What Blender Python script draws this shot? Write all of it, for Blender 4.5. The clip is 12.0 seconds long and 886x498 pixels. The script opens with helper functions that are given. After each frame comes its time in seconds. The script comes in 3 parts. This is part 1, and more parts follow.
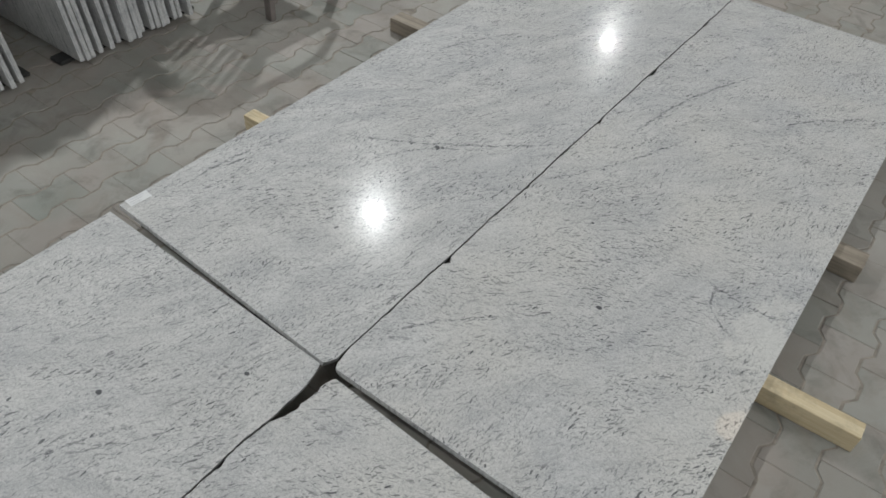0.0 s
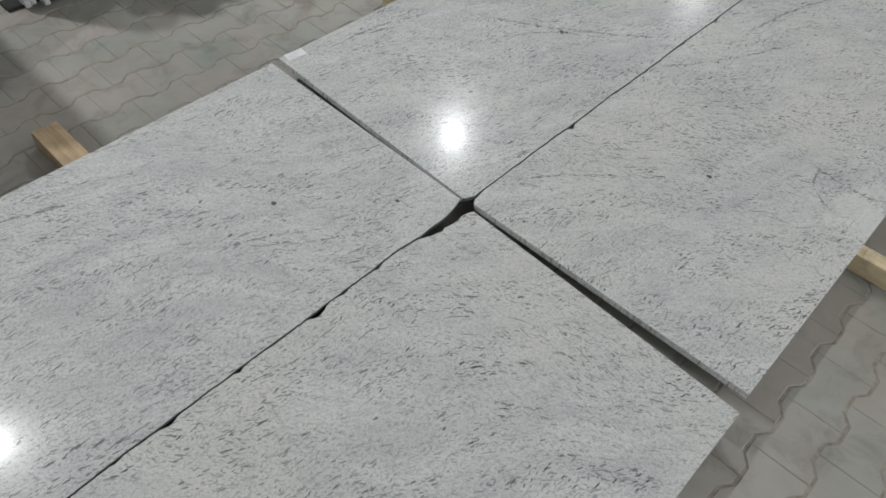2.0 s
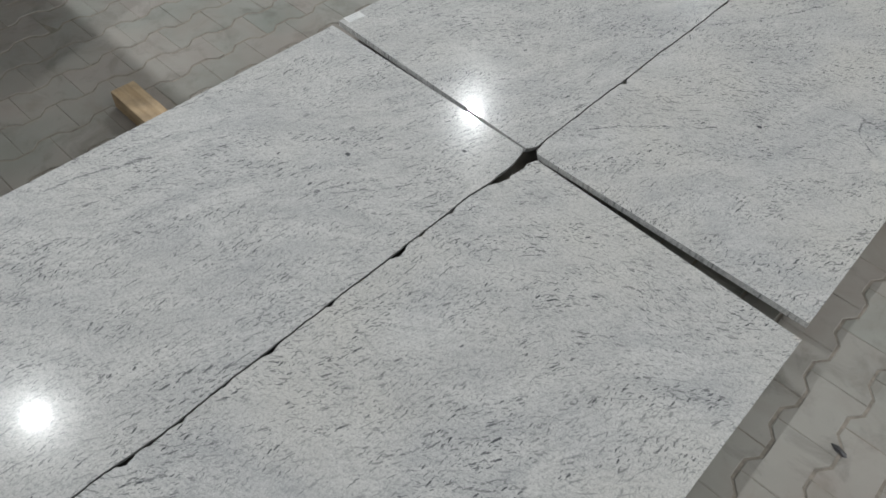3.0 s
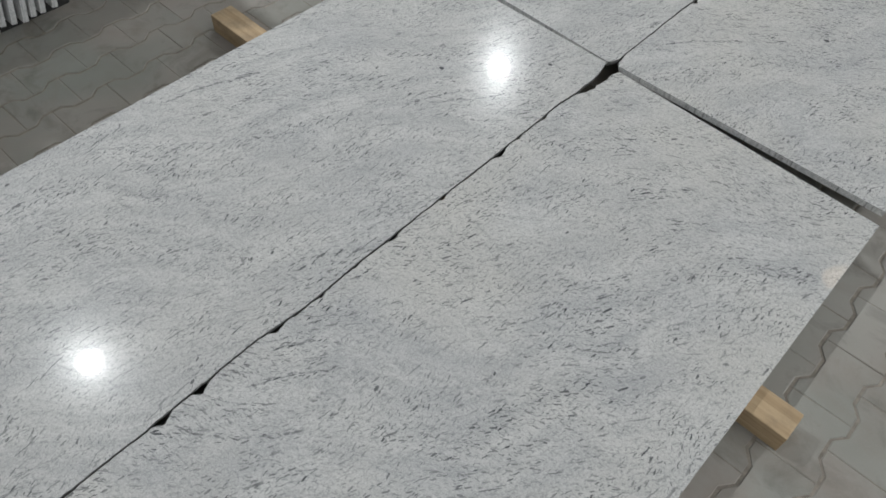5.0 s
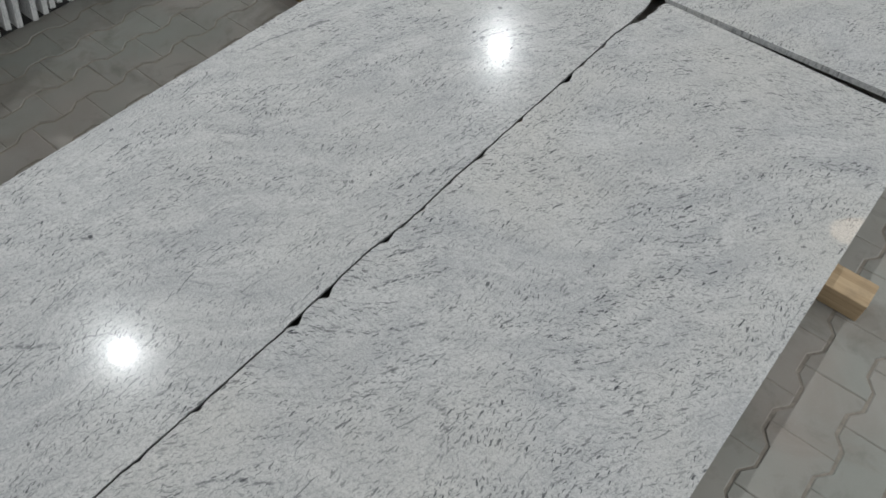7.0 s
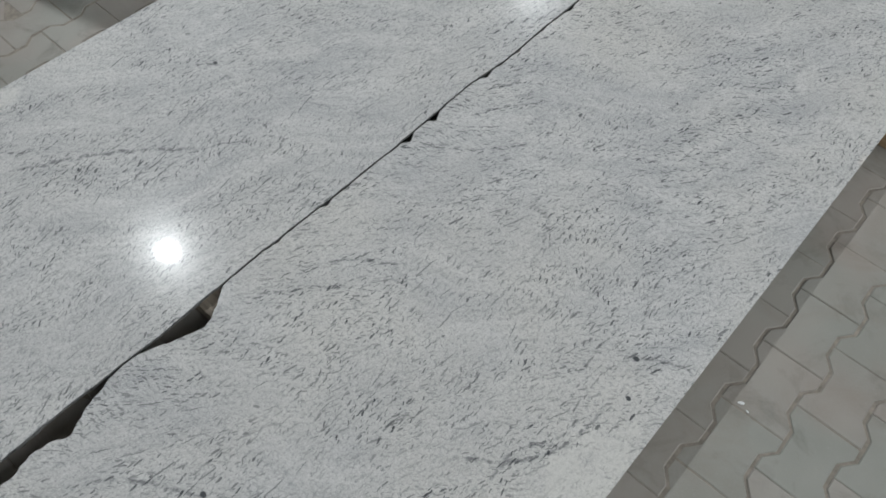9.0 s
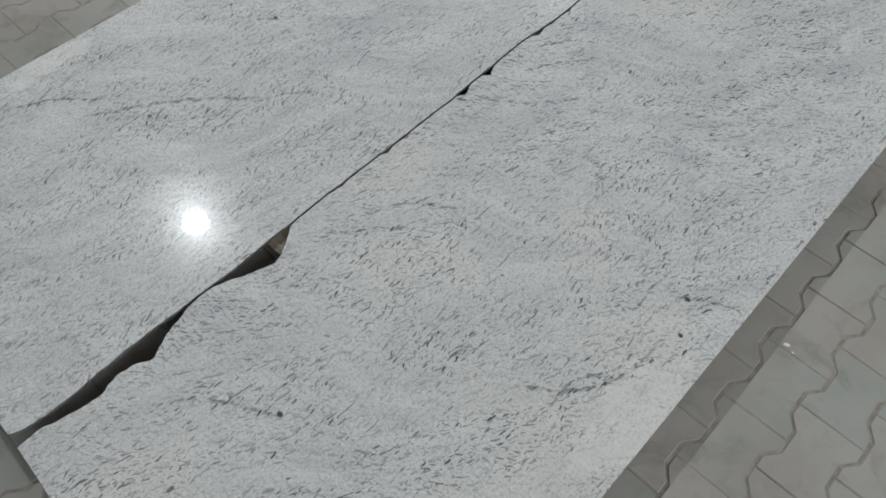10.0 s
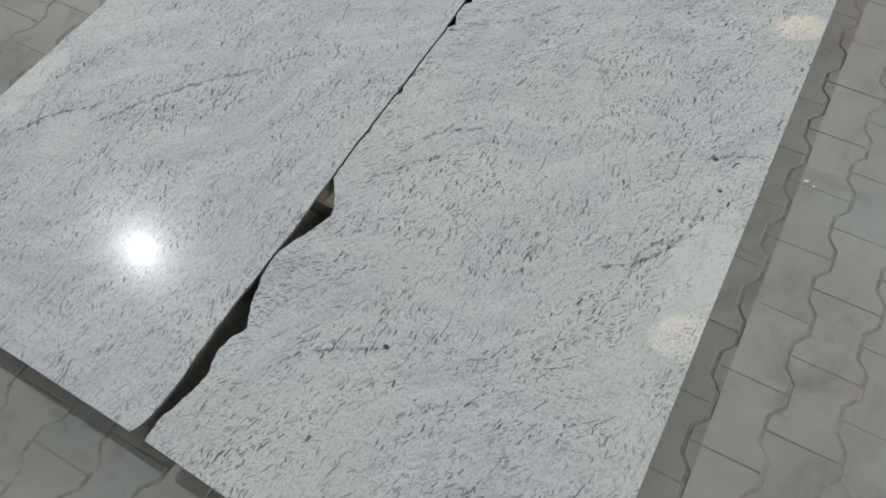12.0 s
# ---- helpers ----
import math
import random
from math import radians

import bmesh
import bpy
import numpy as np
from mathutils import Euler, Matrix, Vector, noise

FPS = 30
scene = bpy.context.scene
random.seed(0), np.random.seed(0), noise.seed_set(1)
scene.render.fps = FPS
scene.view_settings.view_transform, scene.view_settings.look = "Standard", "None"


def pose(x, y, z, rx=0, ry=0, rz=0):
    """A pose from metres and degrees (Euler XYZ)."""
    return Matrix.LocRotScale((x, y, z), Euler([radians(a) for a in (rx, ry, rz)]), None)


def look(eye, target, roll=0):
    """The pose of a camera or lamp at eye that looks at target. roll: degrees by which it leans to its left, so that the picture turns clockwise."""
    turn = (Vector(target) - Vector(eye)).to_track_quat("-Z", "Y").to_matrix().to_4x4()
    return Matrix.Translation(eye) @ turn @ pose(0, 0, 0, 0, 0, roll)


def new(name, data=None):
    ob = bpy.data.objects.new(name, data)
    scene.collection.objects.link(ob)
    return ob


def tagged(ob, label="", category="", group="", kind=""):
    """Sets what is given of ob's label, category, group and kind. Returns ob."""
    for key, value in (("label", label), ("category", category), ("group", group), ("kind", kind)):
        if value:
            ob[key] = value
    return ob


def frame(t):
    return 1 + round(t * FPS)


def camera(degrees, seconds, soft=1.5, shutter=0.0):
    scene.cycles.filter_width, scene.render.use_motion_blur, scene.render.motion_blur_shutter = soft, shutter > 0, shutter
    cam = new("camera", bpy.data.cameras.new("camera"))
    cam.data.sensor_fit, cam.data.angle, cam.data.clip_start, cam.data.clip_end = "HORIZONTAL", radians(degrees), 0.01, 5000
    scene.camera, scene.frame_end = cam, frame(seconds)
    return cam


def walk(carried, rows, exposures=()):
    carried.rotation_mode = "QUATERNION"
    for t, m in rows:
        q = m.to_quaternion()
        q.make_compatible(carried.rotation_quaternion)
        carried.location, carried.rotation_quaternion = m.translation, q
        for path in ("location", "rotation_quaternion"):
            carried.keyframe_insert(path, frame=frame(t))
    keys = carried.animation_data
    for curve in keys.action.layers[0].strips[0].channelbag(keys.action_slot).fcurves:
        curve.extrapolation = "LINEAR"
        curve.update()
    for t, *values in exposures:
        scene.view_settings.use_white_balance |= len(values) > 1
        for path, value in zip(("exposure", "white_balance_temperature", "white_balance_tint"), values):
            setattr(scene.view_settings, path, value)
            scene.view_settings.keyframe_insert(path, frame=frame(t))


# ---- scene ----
cam = camera(62.1, 12.0, 1.65)
PATH = [
    (0, (0.892, -0.809, 1.662), (0.093, 0.367, 0.255), 4.3),
    (0.5, (0.904, -0.866, 1.649), (0.085, 0.27, 0.22), 4.4),
    (1, (0.937, -0.977, 1.633), (0.102, 0.115, 0.18), 4.9),
    (1.5, (0.96, -1.124, 1.63), (0.125, -0.078, 0.143), 5.0),
    (2, (0.966, -1.273, 1.638), (0.134, -0.266, 0.124), 5.1),
    (2.5, (0.941, -1.429, 1.633), (0.114, -0.439, 0.105), 4.5),
    (3, (0.941, -1.536, 1.634), (0.119, -0.556, 0.097), 4.2),
    (4.8, (0.946, -1.872, 1.625), (0.149, -0.966, 0.03), 2.8),
    (5, (0.923, -1.93, 1.614), (0.13, -1.005, 0.028), 3.1),
    (5.5, (0.886, -2.026, 1.615), (0.093, -1.104, 0.027), 1.4),
    (6, (0.87, -2.119, 1.605), (0.08, -1.188, 0.021), 0.7),
    (6.5, (0.89, -2.196, 1.6), (0.1, -1.253, 0.023), 0.3),
    (7, (0.892, -2.331, 1.576), (0.122, -1.39, -0.012), 0.8),
    (7.2, (0.891, -2.392, 1.562), (0.129, -1.448, -0.028), 1.2),
    (8.8, (0.956, -2.73, 1.537), (0.239, -1.874, -0.122), 2.3),
    (9, (0.968, -2.785, 1.53), (0.251, -1.946, -0.138), 2.0),
    (9.5, (0.976, -2.88, 1.539), (0.269, -2.07, -0.147), 2.2),
    (10, (0.97, -2.964, 1.535), (0.253, -2.167, -0.153), 1.7),
    (10.5, (0.961, -3.064, 1.505), (0.244, -2.274, -0.186), 1.1),
    (11, (0.953, -3.168, 1.504), (0.273, -2.403, -0.215), 0.3),
    (11.5, (0.917, -3.212, 1.512), (0.299, -2.417, -0.215), 0.1),
    (12, (0.808, -3.287, 1.527), (0.286, -2.408, -0.192), -2.2),
]
walk(cam, [(t, look(eye, target, roll)) for t, eye, target, roll in PATH],
     [(0.0, -0.13, 6540, 9.5), (6.5, -0.06, 6460, 9.5), (9.5, -0.02, 6390, 9.0), (12.0, 0.08, 6330, 8.5)])


# ---- light ----
LAMP_Z = 4.40
FLOOR_Z = -0.093
SLAB_T = 0.022
world = bpy.data.worlds.new("hall_air")
world.use_nodes = True
world.node_tree.nodes["Background"].inputs[0].default_value = (0.55, 0.62, 0.68, 1)
world.node_tree.nodes["Background"].inputs[1].default_value = 0.02
scene.world = world


def disc_lamp(name, place, watts, size, colour):
    data = bpy.data.lights.new(name, "AREA")
    data.shape, data.size, data.energy, data.color = "DISK", size, watts, colour
    ob = new(name, data)
    ob.location = place
    return ob


COOL = (0.97, 1.0, 1.01)
WARM = (1.0, 0.72, 0.45)
LAMPS = [(-3.56, 4.20, 185), (-3.49, -1.61, 134), (-3.44, 10.0, 140)]
for lx, ly, watts in LAMPS:
    disc_lamp("bay_light", (lx, ly, LAMP_Z), watts, 0.18, COOL)
# added soft fill lights, unseen, under the roof along the east aisle
FILL_SHEETS = [(6.85, -5.0, 300), (6.85, 2.0, 265), (6.85, 9.0, 265)]
for lx, ly, watts in FILL_SHEETS:
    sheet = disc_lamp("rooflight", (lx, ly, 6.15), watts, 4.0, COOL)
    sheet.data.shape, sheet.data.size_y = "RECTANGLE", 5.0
SIDE = [(1.18, 4.20), (1.27, -0.05)]
for lx, ly in SIDE:
    side = disc_lamp("side_light", (lx, ly, LAMP_Z), 1.5, 0.62, WARM)
    side.data.shape, side.data.size_y = "ELLIPSE", 0.40
    side.rotation_euler.z = radians(40)


# ---- materials ----
def material(name):
    m = bpy.data.materials.new(name)
    m.use_nodes = True
    nt = m.node_tree
    return m, nt, nt.nodes["Principled BSDF"]


def node(nt, kind, **values):
    n = nt.nodes.new(kind)
    for key, value in values.items():
        n.inputs[key.replace("_", " ")].default_value = value
    return n


def ramp(nt, source, stops):
    n = nt.nodes.new("ShaderNodeValToRGB")
    el = n.color_ramp.elements
    while len(el) < len(stops):
        el.new(0.5)
    for e, (p, c) in zip(el, stops):
        e.position, e.color = p, (c, c, c, 1) if isinstance(c, (int, float)) else (*c, 1)
    nt.links.new(source, n.inputs[0])
    return n.outputs[0]


def mix(nt, a, b, fac, how="MIX"):
    n = nt.nodes.new("ShaderNodeMix")
    n.data_type, n.blend_type = "RGBA", how
    for sock, v in ((n.inputs[0], fac), (n.inputs[6], a), (n.inputs[7], b)):
        if isinstance(v, (int, float)):
            sock.default_value = v
        elif isinstance(v, tuple):
            sock.default_value = (*v, 1)
        else:
            nt.links.new(v, sock)
    return n.outputs[2]


def maths(nt, how, a, b=0.0):
    n = nt.nodes.new("ShaderNodeMath")
    n.operation = how
    for sock, v in zip(n.inputs, (a, b)):
        if isinstance(v, (int, float)):
            sock.default_value = v
        else:
            nt.links.new(v, sock)
    return n.outputs[0]


def vector(nt, how, a, b):
    n = nt.nodes.new("ShaderNodeVectorMath")
    n.operation = how
    for sock, v in zip(n.inputs, (a, b)):
        if isinstance(v, tuple):
            sock.default_value = v
        else:
            nt.links.new(v, sock)
    return n.outputs[0]


def noise_at(nt, vector, scale, detail=4.0, rough=0.55, distortion=0.0):
    n = node(nt, "ShaderNodeTexNoise", Scale=scale, Detail=detail, Roughness=rough, Distortion=distortion)
    nt.links.new(vector, n.inputs["Vector"])
    return n.outputs["Fac"]


def bump(nt, bsdf, height, strength, distance):
    n = node(nt, "ShaderNodeBump", Strength=strength, Distance=distance)
    nt.links.new(height, n.inputs["Height"])
    nt.links.new(n.outputs[0], bsdf.inputs["Normal"])


def granite(name, seed, angle, polished=True, lift=1.0, pale=(), pits=(), cream=0.55, veins=(), drift=0.0, swirling=3.0, mica=0.95):
    """White granite: a pale ground with short dark mica flecks that follow a swirling flow, and faint veins."""
    m, nt, b = material(name)
    co = nt.nodes.new("ShaderNodeTexCoord").outputs["Object"]
    shift = node(nt, "ShaderNodeVectorMath", )
    shift.operation = "ADD"
    shift.inputs[1].default_value = (seed * 3.1, seed * 1.7, seed)
    nt.links.new(co, shift.inputs[0])
    p = shift.outputs[0]
    # the flow: slow swirls bend the bands, and turn each fleck
    swirl = node(nt, "ShaderNodeTexNoise", Scale=1.7, Detail=1.5, Roughness=0.5)
    nt.links.new(p, swirl.inputs["Vector"])
    swirls = nt.nodes.new("ShaderNodeSeparateColor")
    nt.links.new(swirl.outputs["Color"], swirls.inputs[0])
    centre = vector(nt, "SUBTRACT", swirl.outputs["Color"], (0.5, 0.5, 0.5))
    bent = vector(nt, "ADD", p, vector(nt, "MULTIPLY", centre, (0.42, 0.42, 0.42)))
    place = nt.nodes.new("ShaderNodeSeparateXYZ")
    nt.links.new(co, place.inputs[0])
    flow = maths(nt, "ADD", maths(nt, "MULTIPLY", maths(nt, "SUBTRACT", swirls.outputs[2], 0.5), swirling), radians(angle))
    flow = maths(nt, "ADD", flow, maths(nt, "MULTIPLY", place.outputs[1], drift))
    crumple = node(nt, "ShaderNodeTexNoise", Scale=95.0, Detail=2.0, Roughness=0.6)
    nt.links.new(p, crumple.inputs["Vector"])
    ragged = vector(nt, "ADD", p, vector(nt, "MULTIPLY", vector(nt, "SUBTRACT", crumple.outputs["Color"], (0.5, 0.5, 0.5)), (0.0065, 0.0065, 0.0)))

    def stretched(along, across, turn=0.0):
        mp = nt.nodes.new("ShaderNodeMapping")
        mp.inputs["Rotation"].default_value = (0, 0, radians(-angle - turn))
        nt.links.new(bent, mp.inputs["Vector"])
        mp2 = nt.nodes.new("ShaderNodeMapping")
        mp2.inputs["Scale"].default_value = (along, across, across)
        nt.links.new(mp.outputs[0], mp2.inputs["Vector"])
        return mp2.outputs[0]

    def flecks(cells, long, short, keep, jitter):
        """One mica fleck to a cell: an uneven ellipse turned along the flow, give or take the jitter."""
        q = vector(nt, "MULTIPLY", ragged, (cells, cells, 0.0))
        v = nt.nodes.new("ShaderNodeTexVoronoi")
        v.voronoi_dimensions = "2D"
        v.inputs["Scale"].default_value = 1.0
        nt.links.new(q, v.inputs["Vector"])
        cell = nt.nodes.new("ShaderNodeSeparateColor")
        nt.links.new(v.outputs["Color"], cell.inputs[0])
        turn = maths(nt, "ADD", flow, maths(nt, "MULTIPLY", maths(nt, "SUBTRACT", cell.outputs[1], 0.5), jitter))
        rot = nt.nodes.new("ShaderNodeVectorRotate")
        rot.rotation_type = "Z_AXIS"
        nt.links.new(vector(nt, "SUBTRACT", q, v.outputs["Position"]), rot.inputs["Vector"])
        nt.links.new(maths(nt, "MULTIPLY", turn, -1.0), rot.inputs["Angle"])
        reach = vector(nt, "MULTIPLY", rot.outputs[0], (1.0 / long, 1.0 / short, 0.0))
        size = nt.nodes.new("ShaderNodeVectorMath")
        size.operation = "LENGTH"
        nt.links.new(reach, size.inputs[0])
        grown = maths(nt, "DIVIDE", size.outputs["Value"], maths(nt, "ADD", 0.55, maths(nt, "MULTIPLY", cell.outputs[2], 0.75)))
        near = ramp(nt, grown, [(0.78, 1.0), (1.0, 0.0)])
        chosen = ramp(nt, cell.outputs[0], [(keep, 0.0), (min(keep + 0.06, 1.0), 1.0)])
        tone = maths(nt, "ADD", 0.46, maths(nt, "MULTIPLY", cell.outputs[1], 0.54))
        return maths(nt, "MULTIPLY", maths(nt, "MULTIPLY", near, chosen), tone)

    dense = noise_at(nt, stretched(2.6, 9.0), 1.0, 4.0, 0.62)
    clump = noise_at(nt, ragged, 13.0, 3.0, 0.6)
    dense_b = ramp(nt, maths(nt, "ADD", maths(nt, "MULTIPLY", dense, 0.6), maths(nt, "MULTIPLY", clump, 0.4)), [(0.40, 0.06), (0.57, 1.0)])
    f1 = flecks(54.0, 0.52, 0.120, 0.46, 1.5)
    f2 = flecks(92.0, 0.52, 0.155, 0.46, 1.9)
    f3 = flecks(31.0, 0.52, 0.082, 0.72, 0.7)
    f4 = flecks(165.0, 0.50, 0.16, 0.25, 1.8)
    f5 = flecks(43.0, 0.56, 0.066, 0.48, 0.8)
    threads = flecks(15.0, 0.42, 0.026, 0.66, 0.7)
    blots = flecks(5.5, 0.045, 0.022, 0.72, 2.0)
    dark = maths(nt, "MAXIMUM", maths(nt, "MAXIMUM", f1, maths(nt, "MULTIPLY", f2, 0.76)), maths(nt, "MAXIMUM", f3, maths(nt, "MULTIPLY", f5, 0.7)))
    dark = maths(nt, "MAXIMUM", maths(nt, "MULTIPLY", dark, dense_b), maths(nt, "MAXIMUM", blots, maths(nt, "MULTIPLY", threads, 0.72)))
    dark = maths(nt, "MAXIMUM", dark, maths(nt, "MULTIPLY", f4, 0.24))
    # ground: creamy white with grey clouds and fine crystal grain
    clouds = noise_at(nt, stretched(3.0, 12.0), 1.0, 5.0, 0.65)
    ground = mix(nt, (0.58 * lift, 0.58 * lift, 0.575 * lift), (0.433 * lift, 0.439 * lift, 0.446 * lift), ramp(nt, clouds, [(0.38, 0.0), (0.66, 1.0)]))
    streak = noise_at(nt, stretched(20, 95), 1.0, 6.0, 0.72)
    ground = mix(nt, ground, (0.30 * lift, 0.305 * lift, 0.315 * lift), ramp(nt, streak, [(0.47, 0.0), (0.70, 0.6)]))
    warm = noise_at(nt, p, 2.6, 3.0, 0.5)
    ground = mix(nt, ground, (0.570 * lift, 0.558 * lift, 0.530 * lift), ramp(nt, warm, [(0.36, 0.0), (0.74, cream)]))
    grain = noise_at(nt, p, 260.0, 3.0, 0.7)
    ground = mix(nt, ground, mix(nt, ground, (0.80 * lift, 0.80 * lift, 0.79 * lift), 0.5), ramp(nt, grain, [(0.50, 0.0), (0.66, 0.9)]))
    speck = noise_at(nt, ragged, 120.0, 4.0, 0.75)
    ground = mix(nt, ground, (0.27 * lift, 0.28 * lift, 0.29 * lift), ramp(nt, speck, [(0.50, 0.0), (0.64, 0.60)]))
    # pale feldspar pockets, one partly a painted reflection; wandering outline, nearly free of flecks
    sep = nt.nodes.new("ShaderNodeSeparateXYZ")
    nt.links.new(co, sep.inputs[0])
    wander = maths(nt, "MULTIPLY", maths(nt, "SUBTRACT", noise_at(nt, p, 9.0, 5.0, 0.7), 0.5), 5.5)
    for px, py, rx, ry in pale:
        dx = maths(nt, "DIVIDE", maths(nt, "SUBTRACT", sep.outputs[0], px), rx)
        dy = maths(nt, "DIVIDE", maths(nt, "SUBTRACT", sep.outputs[1], py), ry)
        d = maths(nt, "ADD", maths(nt, "ADD", maths(nt, "MULTIPLY", dx, dx), maths(nt, "MULTIPLY", dy, dy)), wander)
        inside = ramp(nt, d, [(0.45, 1.0), (1.0, 0.0)])
        ground = mix(nt, ground, (0.68, 0.672, 0.635), maths(nt, "MULTIPLY", inside, 0.36))
        dark = maths(nt, "MULTIPLY", dark, maths(nt, "SUBTRACT", 1.0, maths(nt, "MULTIPLY", inside, 0.55)))
    # single black mica pits
    rs = nt.nodes.new("ShaderNodeSeparateXYZ")
    nt.links.new(vector(nt, "SUBTRACT", ragged, (seed * 3.1, seed * 1.7, seed)), rs.inputs[0])
    for px, py, size in pits:
        dx = maths(nt, "DIVIDE", maths(nt, "SUBTRACT", rs.outputs[0], px), size * 1.5)
        dy = maths(nt, "DIVIDE", maths(nt, "SUBTRACT", rs.outputs[1], py), size * 1.2)
        d = maths(nt, "ADD", maths(nt, "MULTIPLY", dx, dx), maths(nt, "MULTIPLY", dy, dy))
        dark = maths(nt, "MAXIMUM", dark, ramp(nt, d, [(0.5, 1.0), (1.0, 0.0)]))
    # a few long thin veins
    w = noise_at(nt, stretched(1.1, 3.4, 6), 1.0, 3.0, 0.5)
    vein = ramp(nt, maths(nt, "ABSOLUTE", maths(nt, "SUBTRACT", w, 0.5)), [(0.0, 1.0), (0.0065, 0.0)])
    vein = maths(nt, "MULTIPLY", vein, ramp(nt, noise_at(nt, bent, 4.0, 2.0, 0.5), [(0.50, 0.0), (0.60, 1.0)]))
    vein = maths(nt, "MULTIPLY", vein, ramp(nt, noise_at(nt, p, 60.0, 4.0, 0.7), [(0.42, 0.0), (0.54, 1.0)]))
    vein = maths(nt, "MULTIPLY", vein, 0.45)
    # bowed bands where the mica gathers into broken dark threads
    fray = maths(nt, "MULTIPLY", maths(nt, "SUBTRACT", noise_at(nt, p, 12.0, 5.0, 0.65), 0.5), 0.045)
    crumbs = ramp(nt, noise_at(nt, ragged, 40.0, 5.0, 0.75), [(0.42, 0.0), (0.55, 1.0)])
    for x0, y0, x1, y1, bow, wide in veins:
        length, aim = math.hypot(x1 - x0, y1 - y0), math.atan2(y1 - y0, x1 - x0)
        mp = nt.nodes.new("ShaderNodeMapping")
        mp.vector_type = "TEXTURE"
        mp.inputs["Location"].default_value = ((x0 + x1) / 2, (y0 + y1) / 2, 0)
        mp.inputs["Rotation"].default_value = (0, 0, aim)
        nt.links.new(co, mp.inputs["Vector"])
        sp = nt.nodes.new("ShaderNodeSeparateXYZ")
        nt.links.new(mp.outputs[0], sp.inputs[0])
        u = maths(nt, "DIVIDE", sp.outputs[0], length / 2)
        uu = maths(nt, "MULTIPLY", u, u)
        off = maths(nt, "ADD", sp.outputs[1], maths(nt, "ADD", fray, maths(nt, "MULTIPLY", maths(nt, "SUBTRACT", uu, 1.0), bow)))
        core = ramp(nt, maths(nt, "DIVIDE", maths(nt, "ABSOLUTE", off), wide), [(0.35, 1.0), (1.0, 0.0)])
        halo = ramp(nt, maths(nt, "DIVIDE", maths(nt, "ABSOLUTE", off), wide * 8.0), [(0.1, 1.0), (1.0, 0.0)])
        ends = ramp(nt, uu, [(0.55, 1.0), (1.0, 0.0)])
        vein = maths(nt, "MAXIMUM", vein, maths(nt, "MULTIPLY", maths(nt, "MULTIPLY", core, crumbs), ends))
        dark = maths(nt, "MAXIMUM", dark, maths(nt, "MULTIPLY", maths(nt, "MULTIPLY", halo, ends), maths(nt, "MAXIMUM", f1, f5)))
    colour = mix(nt, ground, (0.15, 0.155, 0.165), maths(nt, "MULTIPLY", vein, 0.78))
    colour = mix(nt, colour, (0.060, 0.064, 0.072), maths(nt, "MULTIPLY", dark, mica))
    nt.links.new(colour, b.inputs["Base Color"])
    b.inputs["IOR"].default_value = 1.5
    if polished:
        smear = noise_at(nt, p, 9.0, 5.0, 0.6)
        nt.links.new(ramp(nt, smear, [(0.3, 0.020), (0.7, 0.032)]), b.inputs["Roughness"])
        b.inputs["Coat Weight"].default_value = 0.22
        b.inputs["Coat Roughness"].default_value = 0.18
        b.inputs["Coat IOR"].default_value = 1.4
    else:
        b.inputs["Roughness"].default_value = 0.75
        bump(nt, b, noise_at(nt, p, 90.0, 6.0, 0.7), 0.6, 0.004)
    return m


def concrete(name, per_island):
    """Cast concrete paver: grey, brownish or greenish grey by the piece, with dust, damp patches and pores."""
    m, nt, b = material(name)
    geo = nt.nodes.new("ShaderNodeNewGeometry")
    pos = geo.outputs["Position"]
    rnd = geo.outputs["Random Per Island"] if per_island else nt.nodes.new("ShaderNodeObjectInfo").outputs["Random"]
    tint = ramp(nt, rnd, [(0.0, (0.263, 0.237, 0.213)), (0.35, (0.230, 0.228, 0.206)), (0.6, (0.278, 0.243, 0.222)), (1.0, (0.207, 0.220, 0.199))])
    tint = mix(nt, tint, (0.290, 0.248, 0.222), ramp(nt, noise_at(nt, pos, 2.3, 2.0, 0.5), [(0.50, 0.0), (0.62, 0.6)]))
    tint = mix(nt, tint, (0.196, 0.214, 0.192), ramp(nt, noise_at(nt, pos, 1.9, 3.0, 0.5, 0.7), [(0.52, 0.0), (0.66, 0.6)]))
    big = noise_at(nt, pos, 1.3, 4.0, 0.6)
    c = mix(nt, tint, (0.345, 0.338, 0.312), ramp(nt, big, [(0.36, 0.0), (0.66, 0.7)]))
    stain = noise_at(nt, pos, 7.0, 6.0, 0.65, 0.6)
    c = mix(nt, c, (0.135, 0.13, 0.118), ramp(nt, stain, [(0.52, 0.0), (0.75, 0.7)]))
    smudge = noise_at(nt, pos, 3.4, 5.0, 0.6, 1.2)
    c = mix(nt, c, (0.215, 0.180, 0.152), ramp(nt, smudge, [(0.50, 0.0), (0.72, 0.4)]))
    fine = noise_at(nt, pos, 170.0, 5.0, 0.7)
    c = mix(nt, c, (0.33, 0.32, 0.30), ramp(nt, fine, [(0.55, 0.0), (0.8, 0.5)]))
    nt.links.new(c, b.inputs["Base Color"])
    nt.links.new(ramp(nt, stain, [(0.35, 0.5), (0.7, 0.75)]), b.inputs["Roughness"])
    b.inputs["Specular IOR Level"].default_value = 0.35
    bump(nt, b, maths(nt, "ADD", fine, maths(nt, "MULTIPLY", stain, 1.5)), 0.35, 0.003)
    return m


